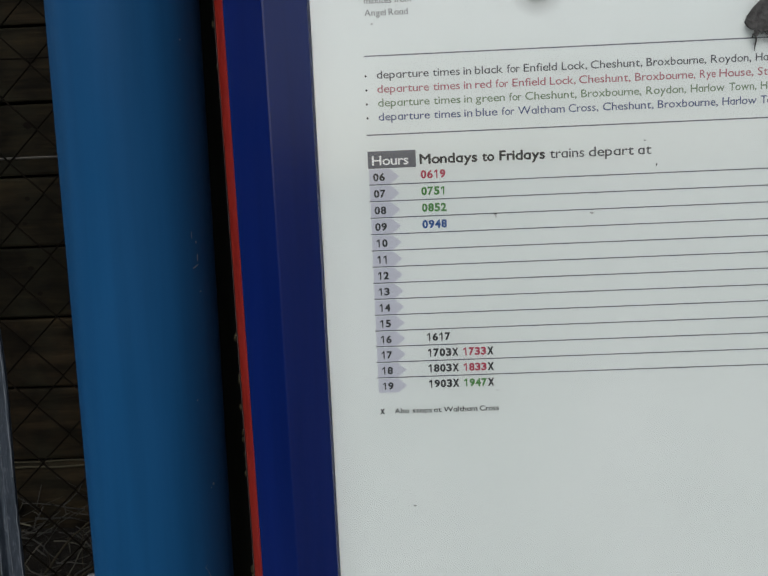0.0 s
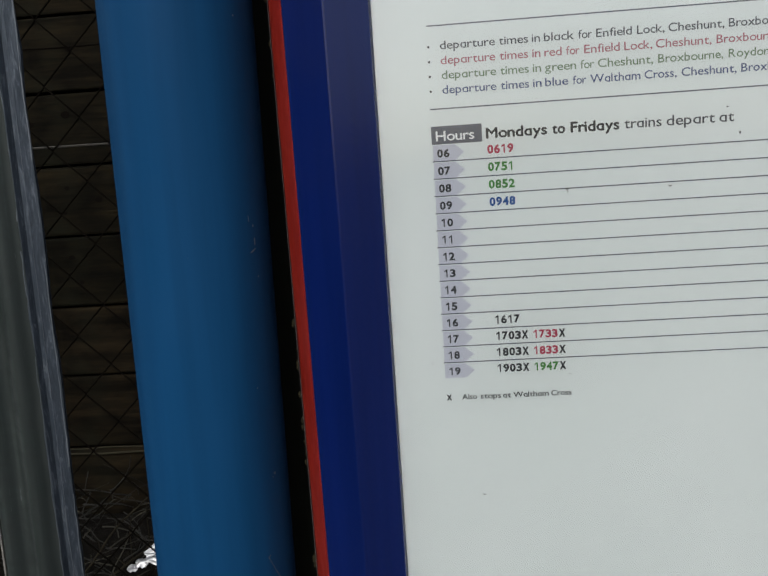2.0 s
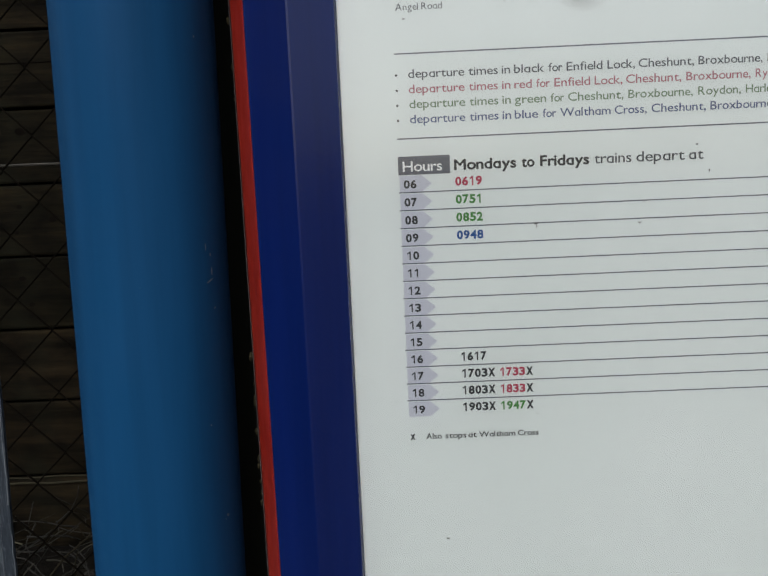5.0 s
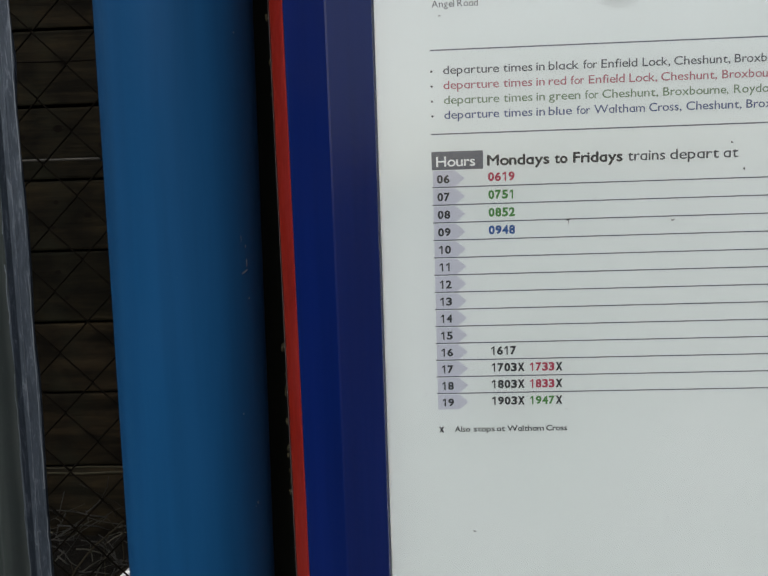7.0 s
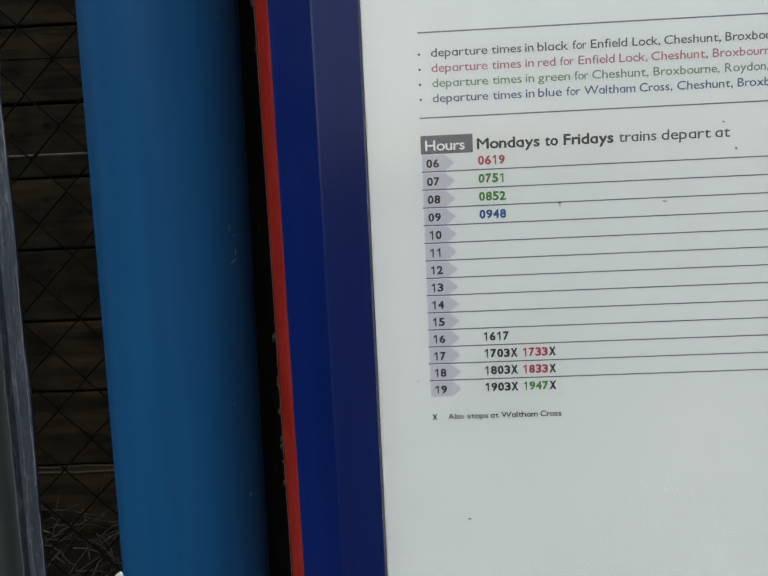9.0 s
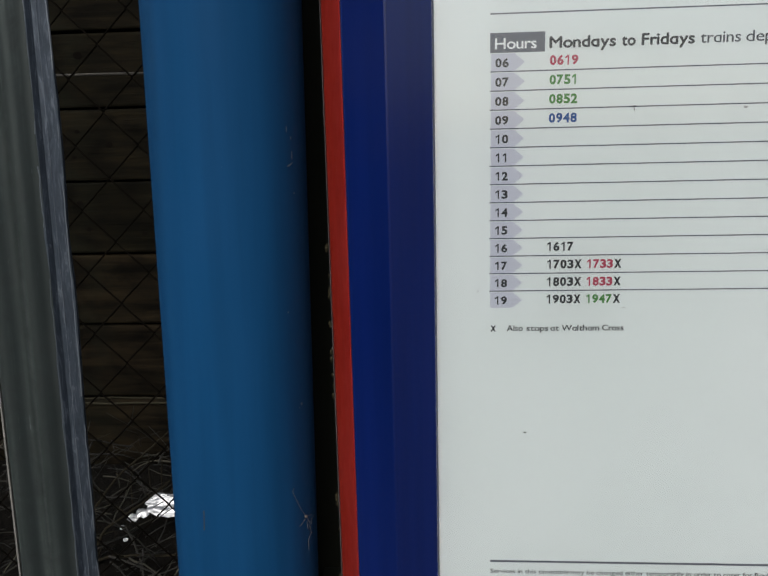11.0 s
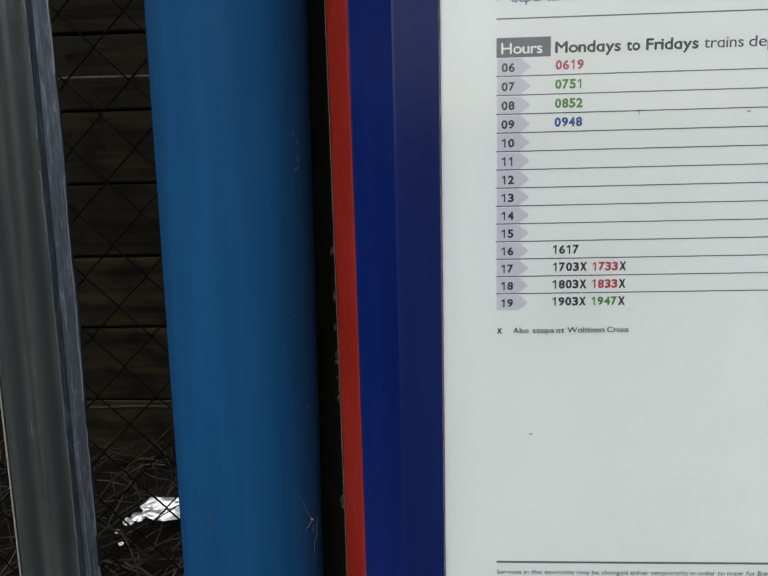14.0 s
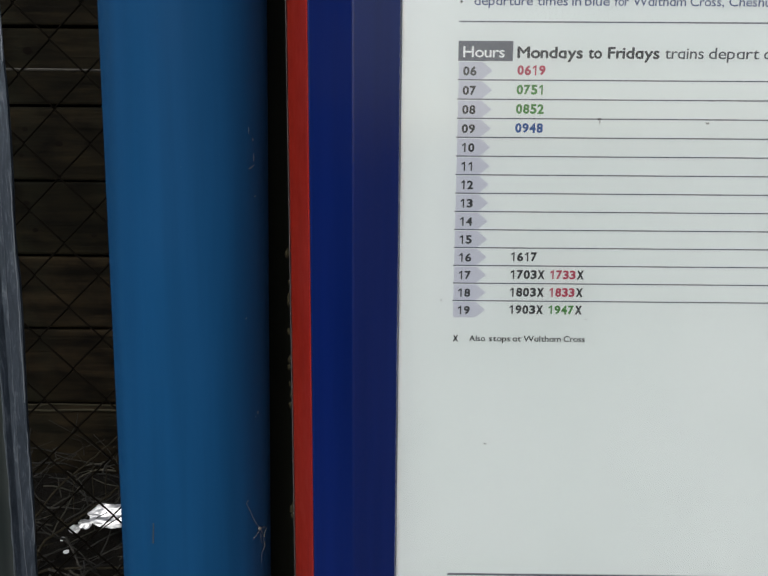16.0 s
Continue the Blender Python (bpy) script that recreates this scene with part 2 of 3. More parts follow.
def prism(poly, a, b):
    """A closed polygon swept from station a to station b; each is a function of (u, v) that gives a point."""
    bm = bmesh.new()
    lo, hi = [bm.verts.new(a(*p)) for p in poly], [bm.verts.new(b(*p)) for p in poly]
    n = len(poly)
    for i in range(n):
        bm.faces.new((lo[i], lo[(i + 1) % n], hi[(i + 1) % n], hi[i]))
    bm.faces.new(lo[::-1])
    bm.faces.new(hi)
    return bm


def add_tube(bm, pts, radius, sides=6, taper=1.0):
    rings = []
    for i, p in enumerate(pts):
        p = Vector(p)
        d = (Vector(pts[min(i + 1, len(pts) - 1)]) - Vector(pts[max(i - 1, 0)])).normalized()
        u = d.cross(Vector((0.31, 0.9, 0.2))).normalized()
        w = d.cross(u)
        r = radius * (1 + (taper - 1) * i / max(1, len(pts) - 1))
        rings.append([bm.verts.new(p + r * (math.cos(a) * u + math.sin(a) * w)) for a in (2 * math.pi * k / sides for k in range(sides))])
    for r0, r1 in zip(rings, rings[1:]):
        for k in range(sides):
            bm.faces.new((r0[k], r0[(k + 1) % sides], r1[(k + 1) % sides], r1[k]))
    bm.faces.new(rings[0][::-1])
    bm.faces.new(rings[-1])


def blob_bm(x, z, rx, rz, y0, y1, seed, n=14, rough=0.35):
    """A flat, ragged blot that lies in the plane of the poster, between two depths."""
    rnd = random.Random(seed)
    poly = []
    for i in range(n):
        a = 2 * math.pi * i / n
        k = 1 + rough * (rnd.random() - 0.5) * 2
        poly.append((x + rx * k * math.cos(a), z + rz * k * math.sin(a)))
    return prism(poly, lambda u, v: (u, y0, v), lambda u, v: (u, y1, v))


# ---- ground ----
bm = bmesh.new()
bmesh.ops.create_grid(bm, x_segments=8, y_segments=8, size=400)
ground = tagged(part("ground", bm, CONCRETE), "dark weathered grey concrete station platform surface", "ground", kind="structure")

# added unseen wall, open at one end, blocks low light and darkens reflections
ADDED_WALL = painted("dark tone of added wall", (0.07, 0.045, 0.035), 0.85, gloss=0.2)
tagged(part("unseen_wall_south", box_bm(-14.0, -0.7, -4.6, -4.3, 0.0, 3.4), ADDED_WALL), "unseen plain dark wall added to block low light", "wall", kind="structure")

# raised bank of soil and leaf mould behind the wire fence
bm = bmesh.new()
NX, NY = 90, 30
grid = []
for i in range(NX + 1):
    row = []
    for j in range(NY + 1):
        x, y = -2.4 + 3.6 * i / NX, 0.40 + 0.68 * j / NY
        z = 0.63 + 0.13 * (y - 0.40) / 0.68 + 0.035 * noise.noise((x * 5, y * 5, 0)) + 0.02 * noise.noise((x * 19, y * 19, 3))
        row.append(bm.verts.new((x, y, 0.0 if j == 0 else z)))
    grid.append(row)
for i in range(NX):
    for j in range(NY):
        bm.faces.new((grid[i][j], grid[i + 1][j], grid[i + 1][j + 1], grid[i][j + 1]))
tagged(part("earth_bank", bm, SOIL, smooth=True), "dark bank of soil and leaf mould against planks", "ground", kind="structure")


# ---- signpost ----
POST_X, POST_Y, POST_R, POST_LEAN = -0.1757, 0.043, 0.0465, 0.0151
signpost = tagged(empty("signpost", (POST_X, POST_Y, 0)), "round blue painted steel post beside the poster case", "post")
signpost.rotation_euler = (0, math.atan(POST_LEAN), 0)
bm = bmesh.new()
SIDES = 96
rings = []
for z, r in ((0.0, POST_R), (0.6, POST_R), (1.1, POST_R), (1.6, POST_R), (2.1, POST_R), (2.45, POST_R), (2.462, POST_R * 0.93), (2.468, POST_R * 0.6)):
    rings.append([bm.verts.new((r * math.cos(2 * math.pi * k / SIDES), r * math.sin(2 * math.pi * k / SIDES), z)) for k in range(SIDES)])
for r0, r1 in zip(rings, rings[1:]):
    for k in range(SIDES):
        bm.faces.new((r0[k], r0[(k + 1) % SIDES], r1[(k + 1) % SIDES], r1[k]))
bm.faces.new(rings[-1])
part("tube", bm, POST_BLUE, signpost, smooth=True)


def on_post(turn, lift=0.0):
    """A place on the post's skin from its axis, so many degrees round from the front towards the case."""
    r, a = POST_R + lift, radians(turn)
    return r * math.sin(a), -r * math.cos(a)


def chip(turn, z, w, h, seed, tilt=0.0):
    """A scrape in the paint: a small ragged flake on the post's skin; w in degrees, h in metres."""
    rnd = random.Random(seed)
    bm = bmesh.new()
    ring = []
    for i in range(10):
        a = 2 * math.pi * i / 10
        k = 1 + 0.5 * (rnd.random() - 0.5)
        px, py = on_post(turn + w * k * math.cos(a), 0.0004)
        ring.append(bm.verts.new((px, py, z + h * k * math.sin(a) + tilt * math.cos(a))))
    px, py = on_post(turn, 0.0006)
    top = bm.verts.new((px, py, z))
    for i in range(10):
        bm.faces.new((ring[i], ring[(i + 1) % 10], top))
    return part("paint_chip", bm, SPECK, signpost, "pale scrape in the blue paint")


for k, (turn, z, w, h, tilt) in enumerate(((64.4, 1.3907, 0.6, 0.0027, 0), (62.3, 1.3853, 3.8, 0.0006, 0.0012), (63.7, 1.4005, 0.6, 0.0010, 0), (59.4, 1.4052, 0.4, 0.0022, 0), (65.7, 1.3689, 0.9, 0.0006, 0),
                                           (66.4, 1.2389, 1.2, 0.0009, 0), (54.7, 1.2990, 0.6, 0.0006, 0), (63.8, 1.2371, 0.6, 0.0005, 0), (60.4, 1.5236, 0.7, 0.0006, 0))):
    chip(turn, z, w, h, k, tilt)
bm = bmesh.new()
add_tube(bm, [(*on_post(-17.8, 0.0001), 1.1790), (*on_post(-18.1, 0.0001), 1.1735), (*on_post(-18.6, 0.0001), 1.1660)], 0.00030, 5)
part("scratch", bm, GRIME, signpost, "thin dark scratch")

# a wisp of cobweb and plant fluff caught on the post
bm = bmesh.new()
rnd = random.Random(5)
WISPS = (((52, 1.1836), (56, 1.1756), (60.6, 1.1682), (65, 1.1631), (70, 1.1556)), ((70, 1.1556), (74, 1.1575), (78, 1.1585)), ((65, 1.1631), (61.6, 1.1611), (56.6, 1.1596)),
         ((70, 1.1556), (72.3, 1.1487), (68, 1.1454), (67, 1.1390)), ((65, 1.1631), (70, 1.1615), (74, 1.1605)), ((52, 1.1836), (50.5, 1.1856), (52.5, 1.1866)), ((67, 1.1590), (66, 1.1545), (70, 1.1515)))
for w in WISPS:
    pts = []
    for turn, z in w:
        px, py = on_post(turn, 0.0010 + 0.0016 * rnd.random())
        pts.append((POST_X + POST_LEAN * z + px, POST_Y + py, z))
    add_tube(bm, pts, 0.00011, 5)
px, py = on_post(65.2, 0.0016)
bmesh.ops.create_icosphere(bm, subdivisions=1, radius=0.0011, matrix=Matrix.Translation((POST_X + POST_LEAN * 1.163 + px, POST_Y + py, 1.163)))
tagged(part("cobweb", bm, shader("dusty web", (0.11, 0.115, 0.105), 0.9)[0]), "wisp of dusty cobweb caught on the blue post", "cobweb")


# ---- poster case ----
X0, X1, Z0, Z1 = -0.030, 0.605, 1.088, 2.104      # opening of the case
case = tagged(empty("poster_case", (0, 0, 0)), "deep steel poster case with navy frame and red edge", "poster case")


def case_side(name, side, poly, material, label=""):
    """One mitred side of the case; the profile is (distance out from the opening, depth)."""
    def left(zc):
        return lambda o, y: (X0 - o, y, Z0 - o if zc == 0 else Z1 + o)

    def right(zc):
        return lambda o, y: (X1 + o, y, Z0 - o if zc == 0 else Z1 + o)

    def low(xc):
        return lambda o, y: (X0 - o if xc == 0 else X1 + o, y, Z0 - o)

    def high(xc):
        return lambda o, y: (X0 - o if xc == 0 else X1 + o, y, Z1 + o)
    f = {"left": left, "right": right, "low": low, "high": high}[side]
    return part(name, prism(poly, f(0), f(1)), material, case, label)


BLUE_PROFILE = [(0.0, 0.010), (0.0, -0.0020), (0.0010, -0.0044), (0.0230, -0.0142), (0.0238, -0.0146), (0.0250, -0.0148), (0.0466, -0.0122), (0.0474, -0.0114), (0.0474, -0.004), (0.040, 0.030), (0.02, 0.030)]
RED_PROFILE = [(0.0476, -0.0112), (0.0486, -0.0096), (0.0655, 0.0455), (0.0655, 0.0475), (0.0622, 0.0475), (0.0476, -0.003)]
SEAL_PROFILE = [(0.0657, 0.0440), (0.0666, 0.0470), (0.0666, 0.0560), (0.0633, 0.0560), (0.0633, 0.0480), (0.0657, 0.0480)]
for side in ("left", "right", "low", "high"):
    case_side("frame_member", side, BLUE_PROFILE, NAVY, "navy enamelled frame member with ridged face")
    case_side("edge_trim", side, RED_PROFILE, RED, "red enamelled sloping edge trim")
    case_side("edge_seal", side, SEAL_PROFILE, SEAL, "perished grey edge seal")
part("back_panel", box_bm(X0 - 0.064, X1 + 0.064, 0.0485, 0.060, Z0 - 0.062, Z1 + 0.062), SLATE, case)
part("poster_backing", box_bm(X0 - 0.004, X1 + 0.004, 0.006, 0.010, Z0 - 0.004, Z1 + 0.004), SLATE, case)
# Black strip added so the gap beside the post reads as deep shade.
GAP_AND_BRACKET = painted("black gap and bracket paint", (0.012, 0.0125, 0.009), 0.9, 0.05, gloss=0.05)
part("gap_strip", box_bm(-0.1450, -0.0600, 0.1160, 0.1300, Z0 - 0.10, Z1 + 0.10, 0.002), GAP_AND_BRACKET, case, "black strip added for shade between post and case")
for z in (1.02, 1.95):
    part("mounting_bracket", box_bm(-0.1200, 0.05, 0.0602, 0.1158, z, z + 0.05, 0.002), GAP_AND_BRACKET, case, "black bracket clamped to the post")
pane = part("pane", box_bm(X0 + 0.0005, X1 - 0.0005, -0.0034, -0.0014, Z0 + 0.0005, Z1 - 0.0005), GLASS, case, "clear scratched glazing with burn marks")
pane.visible_shadow = False
CLEAR = bpy.data.materials.new("clear back of the glazing")
CLEAR.use_nodes = True
clear_nodes = CLEAR.node_tree.nodes
clear_nodes.remove(clear_nodes["Principled BSDF"])
clear_bsdf = clear_nodes.new("ShaderNodeBsdfTransparent")
CLEAR.node_tree.links.new(clear_bsdf.outputs[0], clear_nodes["Material Output"].inputs["Surface"])
pane.data.materials.append(CLEAR)
for face in pane.data.polygons:
    face.material_index = 0 if face.normal.y < -0.5 else 1

rnd = random.Random(33)
DEBRIS = shader("dry moss", (0.030, 0.026, 0.015), 0.95, spec=0.1)[0]
for k in range(26):
    z = 1.10 + 0.50 * rnd.random() ** 1.8
    bm = bmesh.new()
    bmesh.ops.create_icosphere(bm, subdivisions=2, radius=rnd.uniform(0.0006, 0.0018))
    for v in bm.verts:
        v.co *= 1 + 0.6 * noise.noise(v.co * 700 + Vector((k, 0, 0)))
        v.co.z *= 1.7
    ob = part("moss_clump", bm, DEBRIS, case, "dry moss clump lodged behind the red edge")
    ob.location = (X0 - 0.0668 - 0.0016 * rnd.random(), 0.050 + 0.003 * rnd.random(), z)

# specks and burns on the glazing
for k, (x, z, rx, rz) in enumerate(((0.0735, 1.411, 0.0009, 0.0007), (0.0197, 1.2313, 0.0010, 0.0004), (0.130, 1.239, 0.0004, 0.0005), (-0.007, 1.314, 0.0005, 0.0006), (0.117, 1.227, 0.0004, 0.0003),
                                    (0.167, 1.4355, 0.0005, 0.0010), (0.1602, 1.4497, 0.0005, 0.0004), (0.0055, 1.5215, 0.0009, 0.0004), (0.059, 1.5285, 0.0004, 0.0004), (0.0725, 1.304, 0.0011, 0.0003), (0.132, 1.4203, 0.0004, 0.0004), (0.1298, 1.4092, 0.0012, 0.0005), (0.0737, 1.4096, 0.0003, 0.0008))):
    part("speck", blob_bm(x, z, rx, rz, -0.0040, -0.0036, 40 + k, 8, 0.4), GRIME if k in (0, 1, 5, 6) else FAINT, pane, "tiny dark speck")
for k, (x, z, rx, rz) in enumerate(((0.1000, 1.5385, 0.0050, 0.0028),)):
    part("scorch_mark", blob_bm(x, z, rx, rz, -0.0046, -0.0036, 60 + k, 26, 0.22), CHAR, pane, "black scorched and melted patch")
melt = [(0.2153, 1.5125), (0.2166, 1.5160), (0.2195, 1.5200), (0.2235, 1.5240), (0.2290, 1.5290), (0.2360, 1.5340), (0.2470, 1.5340), (0.2480, 1.5130), (0.2400, 1.5080), (0.2330, 1.5085),
        (0.2290, 1.5068), (0.2240, 1.5075), (0.2200, 1.5083), (0.2170, 1.5100)]
part("scorch_mark", prism(melt, lambda u, v: (u, -0.0046, v), lambda u, v: (u, -0.0036, v)), CHAR, pane, "black scorched and melted patch")
bm = bmesh.new()
rnd = random.Random(11)
for i in range(46):
    x, z = 0.2195 + 0.020 * rnd.random(), 1.509 - 0.003 * rnd.random() + 0.001 * (i % 3)
    add_tube(bm, [(x, -0.0042, z), (x + 0.003 * (rnd.random() - 0.5), -0.0048, z - 0.0025 * rnd.random() - 0.0005)], 0.0004, 4)
add_tube(bm, [(0.2216, -0.0042, 1.506), (0.2219, -0.0044, 1.5025), (0.2212, -0.0042, 1.4985), (0.2214, -0.004, 1.4965)], 0.00055, 5, 0.4)
part("char_fibre", bm, CHAR, pane, "ragged charred drips")
for x, z in ((0.1000, 1.536), (0.2300, 1.5165)):
    bm = blob_bm(0, 0, 0.016, 0.016, -0.00005, 0.00005, 3, 28, 0.05)
    s = part("soot_stain", bm, SOOT, pane, "soft grey soot halo")
    s.location = (x, -0.0038, z)
    s.visible_shadow = False

# ---- timetable poster ----
poster = tagged(empty("timetable_poster", (0, 0, 0)), "white printed train departures poster behind clear glazing", "poster")
part("sheet", box_bm(X0 + 0.0002, X1 - 0.0002, 0.0, 0.0050, Z0 + 0.0002, Z1 - 0.0002), PAPER, poster)
PRINT = -0.00006


def flat(name, poly, material, y=PRINT):
    return part(name, prism(poly, lambda u, v: (u, y, v), lambda u, v: (u, y + 0.0001, v)), material, poster)


def rule(x0, x1, z, thick):
    return flat("rule", [(x0, z - thick / 2), (x1, z - thick / 2), (x1, z + thick / 2), (x0, z + thick / 2)], SLATE)


CAP = 0.7
TYPE = {}


def glyphs(body, bold):
    cu = bpy.data.curves.new("print", "FONT")
    cu.body, cu.size, cu.offset, cu.resolution_u = body, 1.0, bold, 3
    ob = new("print", cu)
    bpy.context.view_layer.update()
    me = bpy.data.meshes.new_from_object(ob.evaluated_get(bpy.context.evaluated_depsgraph_get()))
    bpy.data.objects.remove(ob)
    bpy.data.curves.remove(cu)
    xy = np.zeros(len(me.vertices) * 3)
    me.vertices.foreach_get("co", xy)
    return me, xy.reshape(-1, 3)


def letter(c):
    """Outline and advance of one letter; the small a is the single-storey one: a d with its stem cut at the x-height."""
    if c not in TYPE:
        me, co = glyphs("d" if c == "a" else c, 0.0)
        faces = [tuple(f.vertices) for f in me.polygons]
        bpy.data.meshes.remove(me)
        lo, width = co[:, 0].min(), co[:, 0].max() - co[:, 0].min()
        if c == "a":
            mx, cx = glyphs("x", 0.0)
            bpy.data.meshes.remove(mx)
            co[:, 1] = np.minimum(co[:, 1], cx[:, 1].max())
        TYPE[c] = co, faces, lo, width
    return TYPE[c]


def print_text(body, x0, x1, base, cap, material, bold=0.0, y=PRINT - 0.00006):
    """A word set on a baseline, cap high, from x0 to x1; bold overprints it a little aside."""
    glyph_x, x = [], 0.0
    for c in body:
        if c == " ":
            x += 0.24
            continue
        glyph_x.append((c, x))
        x += letter(c)[3] + (0.020 if c in "rfT" else 0.048 if c in "tyvkxWLoce" else 0.088)
    c, x = glyph_x[-1]
    total = x + letter(c)[3]
    d = bold * cap / CAP
    k = (x1 - x0 - 2 * d) / total
    verts, faces = [], []
    shifts = ((0, 0),) if not bold else ((-1, 0), (1, 0), (0, 1), (0, -1))
    for i, (sx, sz) in enumerate(shifts):
        for c, x in glyph_x:
            co, polys, lo, width = letter(c)
            n0 = len(verts)
            verts += [(x0 + d + (x + p[0] - lo) * k + sx * d, y - 0.00001 * i, base + p[1] * cap / CAP + sz * d) for p in co]
            faces += [tuple(n0 + q for q in f) for f in polys]
    me = bpy.data.meshes.new("printed_text")
    me.from_pydata(verts, [], faces)
    me.materials.append(material)
    ob = new("printed_text", me)
    ob.parent = poster
    return tagged(ob, "printed word: " + body if len(body) > 5 else "")


def numerals(body, x0, x1, base, cap, material, bold):
    """Figures of even width on a baseline; the one has a flag."""
    cells = [1.14 if c == "X" else 1.0 for c in body]
    step = (x1 - x0) / sum(cells)
    verts, faces, x = [], [], x0
    for c, w in zip(body, cells):
        a, b = x + 0.05 * step, x + (w - 0.05) * step
        if c == "1":
            m, t = step * (0.17 + bold), cap
            right = x + 0.68 * step
            pts = [(right - m, 0), (right, 0), (right, t), (right - 0.8 * m, t), (x + 0.16 * step, 0.80 * t), (x + 0.16 * step, 0.62 * t), (right - m, 0.78 * t)]
            n0 = len(verts)
            verts += [(px, PRINT - 0.00006, base + pz) for px, pz in pts]
            faces += [(n0, n0 + 1, n0 + 2, n0 + 6), (n0 + 6, n0 + 2, n0 + 3), (n0 + 6, n0 + 3, n0 + 4, n0 + 5)]
        else:
            me, co = glyphs(c, bold * 1.6 if c == "X" else bold)
            lo, hi, low, high = co[:, 0].min(), co[:, 0].max(), co[:, 1].min(), co[:, 1].max()
            n0 = len(verts)
            verts += [(a + (p[0] - lo) * (b - a) / (hi - lo), PRINT - 0.00006, base + (p[1] - low) * cap / (high - low)) for p in co]
            faces += [tuple(n0 + i for i in f.vertices) for f in me.polygons]
            bpy.data.meshes.remove(me)
        x += w * step
    me = bpy.data.meshes.new("printed_number")
    me.from_pydata(verts, [], faces)
    me.materials.append(material)
    ob = new("printed_number", me)
    ob.parent = poster
    return ob


print_text("minutes from", 0.0014, 0.0283, 1.5335, 0.0036, TEXTGREY)
print_text("Angel Road", 0.0014, 0.0262, 1.5268, 0.0036, TEXTGREY)
END = 0.575
rule(0.0, END, 1.5045, 0.0007)
rule(-0.0005, END, 1.4597, 0.0007)
LINES = (
    (1.4917, TEXTGREY, (("departure", 0.0069, 0.0371), ("times", 0.0393, 0.0551), ("in", 0.0571, 0.0616), ("black", 0.0637, 0.0799), ("for", 0.0822, 0.0896), ("Enfield", 0.0918, 0.1109), ("Lock,", 0.1136, 0.1282), ("Cheshunt,", 0.1302, 0.1597), ("Broxbourne,", 0.1620, 0.1960), ("Roydon,", 0.1986, 0.2214), ("Harlow", 0.2239, 0.2430))),
    (1.4837, WASHED_RED, (("departure", 0.0069, 0.0370), ("times", 0.0393, 0.0549), ("in", 0.0571, 0.0616), ("red", 0.0637, 0.0731), ("for", 0.0755, 0.0828), ("Enfield", 0.0852, 0.1043), ("Lock,", 0.1067, 0.1216), ("Cheshunt,", 0.1235, 0.1530), ("Broxbourne,", 0.1556, 0.1899), ("Rye", 0.1925, 0.2015), ("House,", 0.2035, 0.2228), ("St", 0.2253, 0.2310))),
    (1.4758, WASHED_GREEN, (("departure", 0.0070, 0.0371), ("times", 0.0394, 0.0550), ("in", 0.0571, 0.0617), ("green", 0.0637, 0.0807), ("for", 0.0831, 0.0904), ("Cheshunt,", 0.0924, 0.1221), ("Broxbourne,", 0.1247, 0.1592), ("Roydon,", 0.1620, 0.1848), ("Harlow", 0.1874, 0.2067), ("Town,", 0.2092, 0.2247), ("Ha", 0.2272, 0.2340))),
    (1.4678, SOFT_BLUE, (("departure", 0.0070, 0.0370), ("times", 0.0393, 0.0549), ("in", 0.0570, 0.0617), ("blue", 0.0636, 0.0763), ("for", 0.0787, 0.0860), ("Waltham", 0.0881, 0.1152), ("Cross,", 0.1174, 0.1346), ("Cheshunt,", 0.1371, 0.1663), ("Broxbourne,", 0.1687, 0.2030), ("Harlow", 0.2056, 0.2250), ("Town", 0.2274, 0.2415))))
for base, material, words in LINES:
    for body, x0, x1 in words:
        print_text(body, x0, x1, base, 0.0045, material, 0.006)
    part("bullet", blob_bm(0.0005, base + 0.0016, 0.00065, 0.00065, PRINT, PRINT + 0.0001, 1, 10, 0.0), BLACK, poster)

flat("header_box", [(-0.0005, 1.4402), (0.0278, 1.4402), (0.0278, 1.4502), (-0.0005, 1.4502)], SLATE)
print_text("Hours", 0.0020, 0.0235, 1.4421, 0.0055, WHITE, 0.012)
for body, x0, x1 in (("Mondays", 0.0300, 0.0640), ("to", 0.0667, 0.0739), ("Fridays", 0.0768, 0.1036)):
    print_text(body, x0, x1, 1.4419, 0.0056, BLACK, 0.030)
for body, x0, x1 in (("trains", 0.1063, 0.1264), ("depart", 0.1290, 0.1551), ("at", 0.1574, 0.1653)):
    print_text(body, x0, x1, 1.4419, 0.0056, TEXTGREY, 0.006)
PITCH, TOP = 0.0098, 1.4402
for k in range(14):
    z1 = TOP - PITCH * k
    z0 = z1 - PITCH
    flat("hour_tab", [(0.0, z0 + 0.0006), (0.0122, z0 + 0.0006), (0.0176, (z0 + z1) / 2), (0.0122, z1 - 0.0004), (0.0, z1 - 0.0004)], TAB)
    if k < 13:
        rule(-0.0006, END, z0 + 0.0003, 0.00062)
    numerals("%02d" % (6 + k), 0.0020, 0.0094, z0 + 0.0024, 0.0047, BLACK, 0.036)


def time_text(body, x0, x1, k, material):
    numerals(body, x0, x1, TOP - PITCH * (k + 1) + 0.0028, 0.0050, material, 0.040)


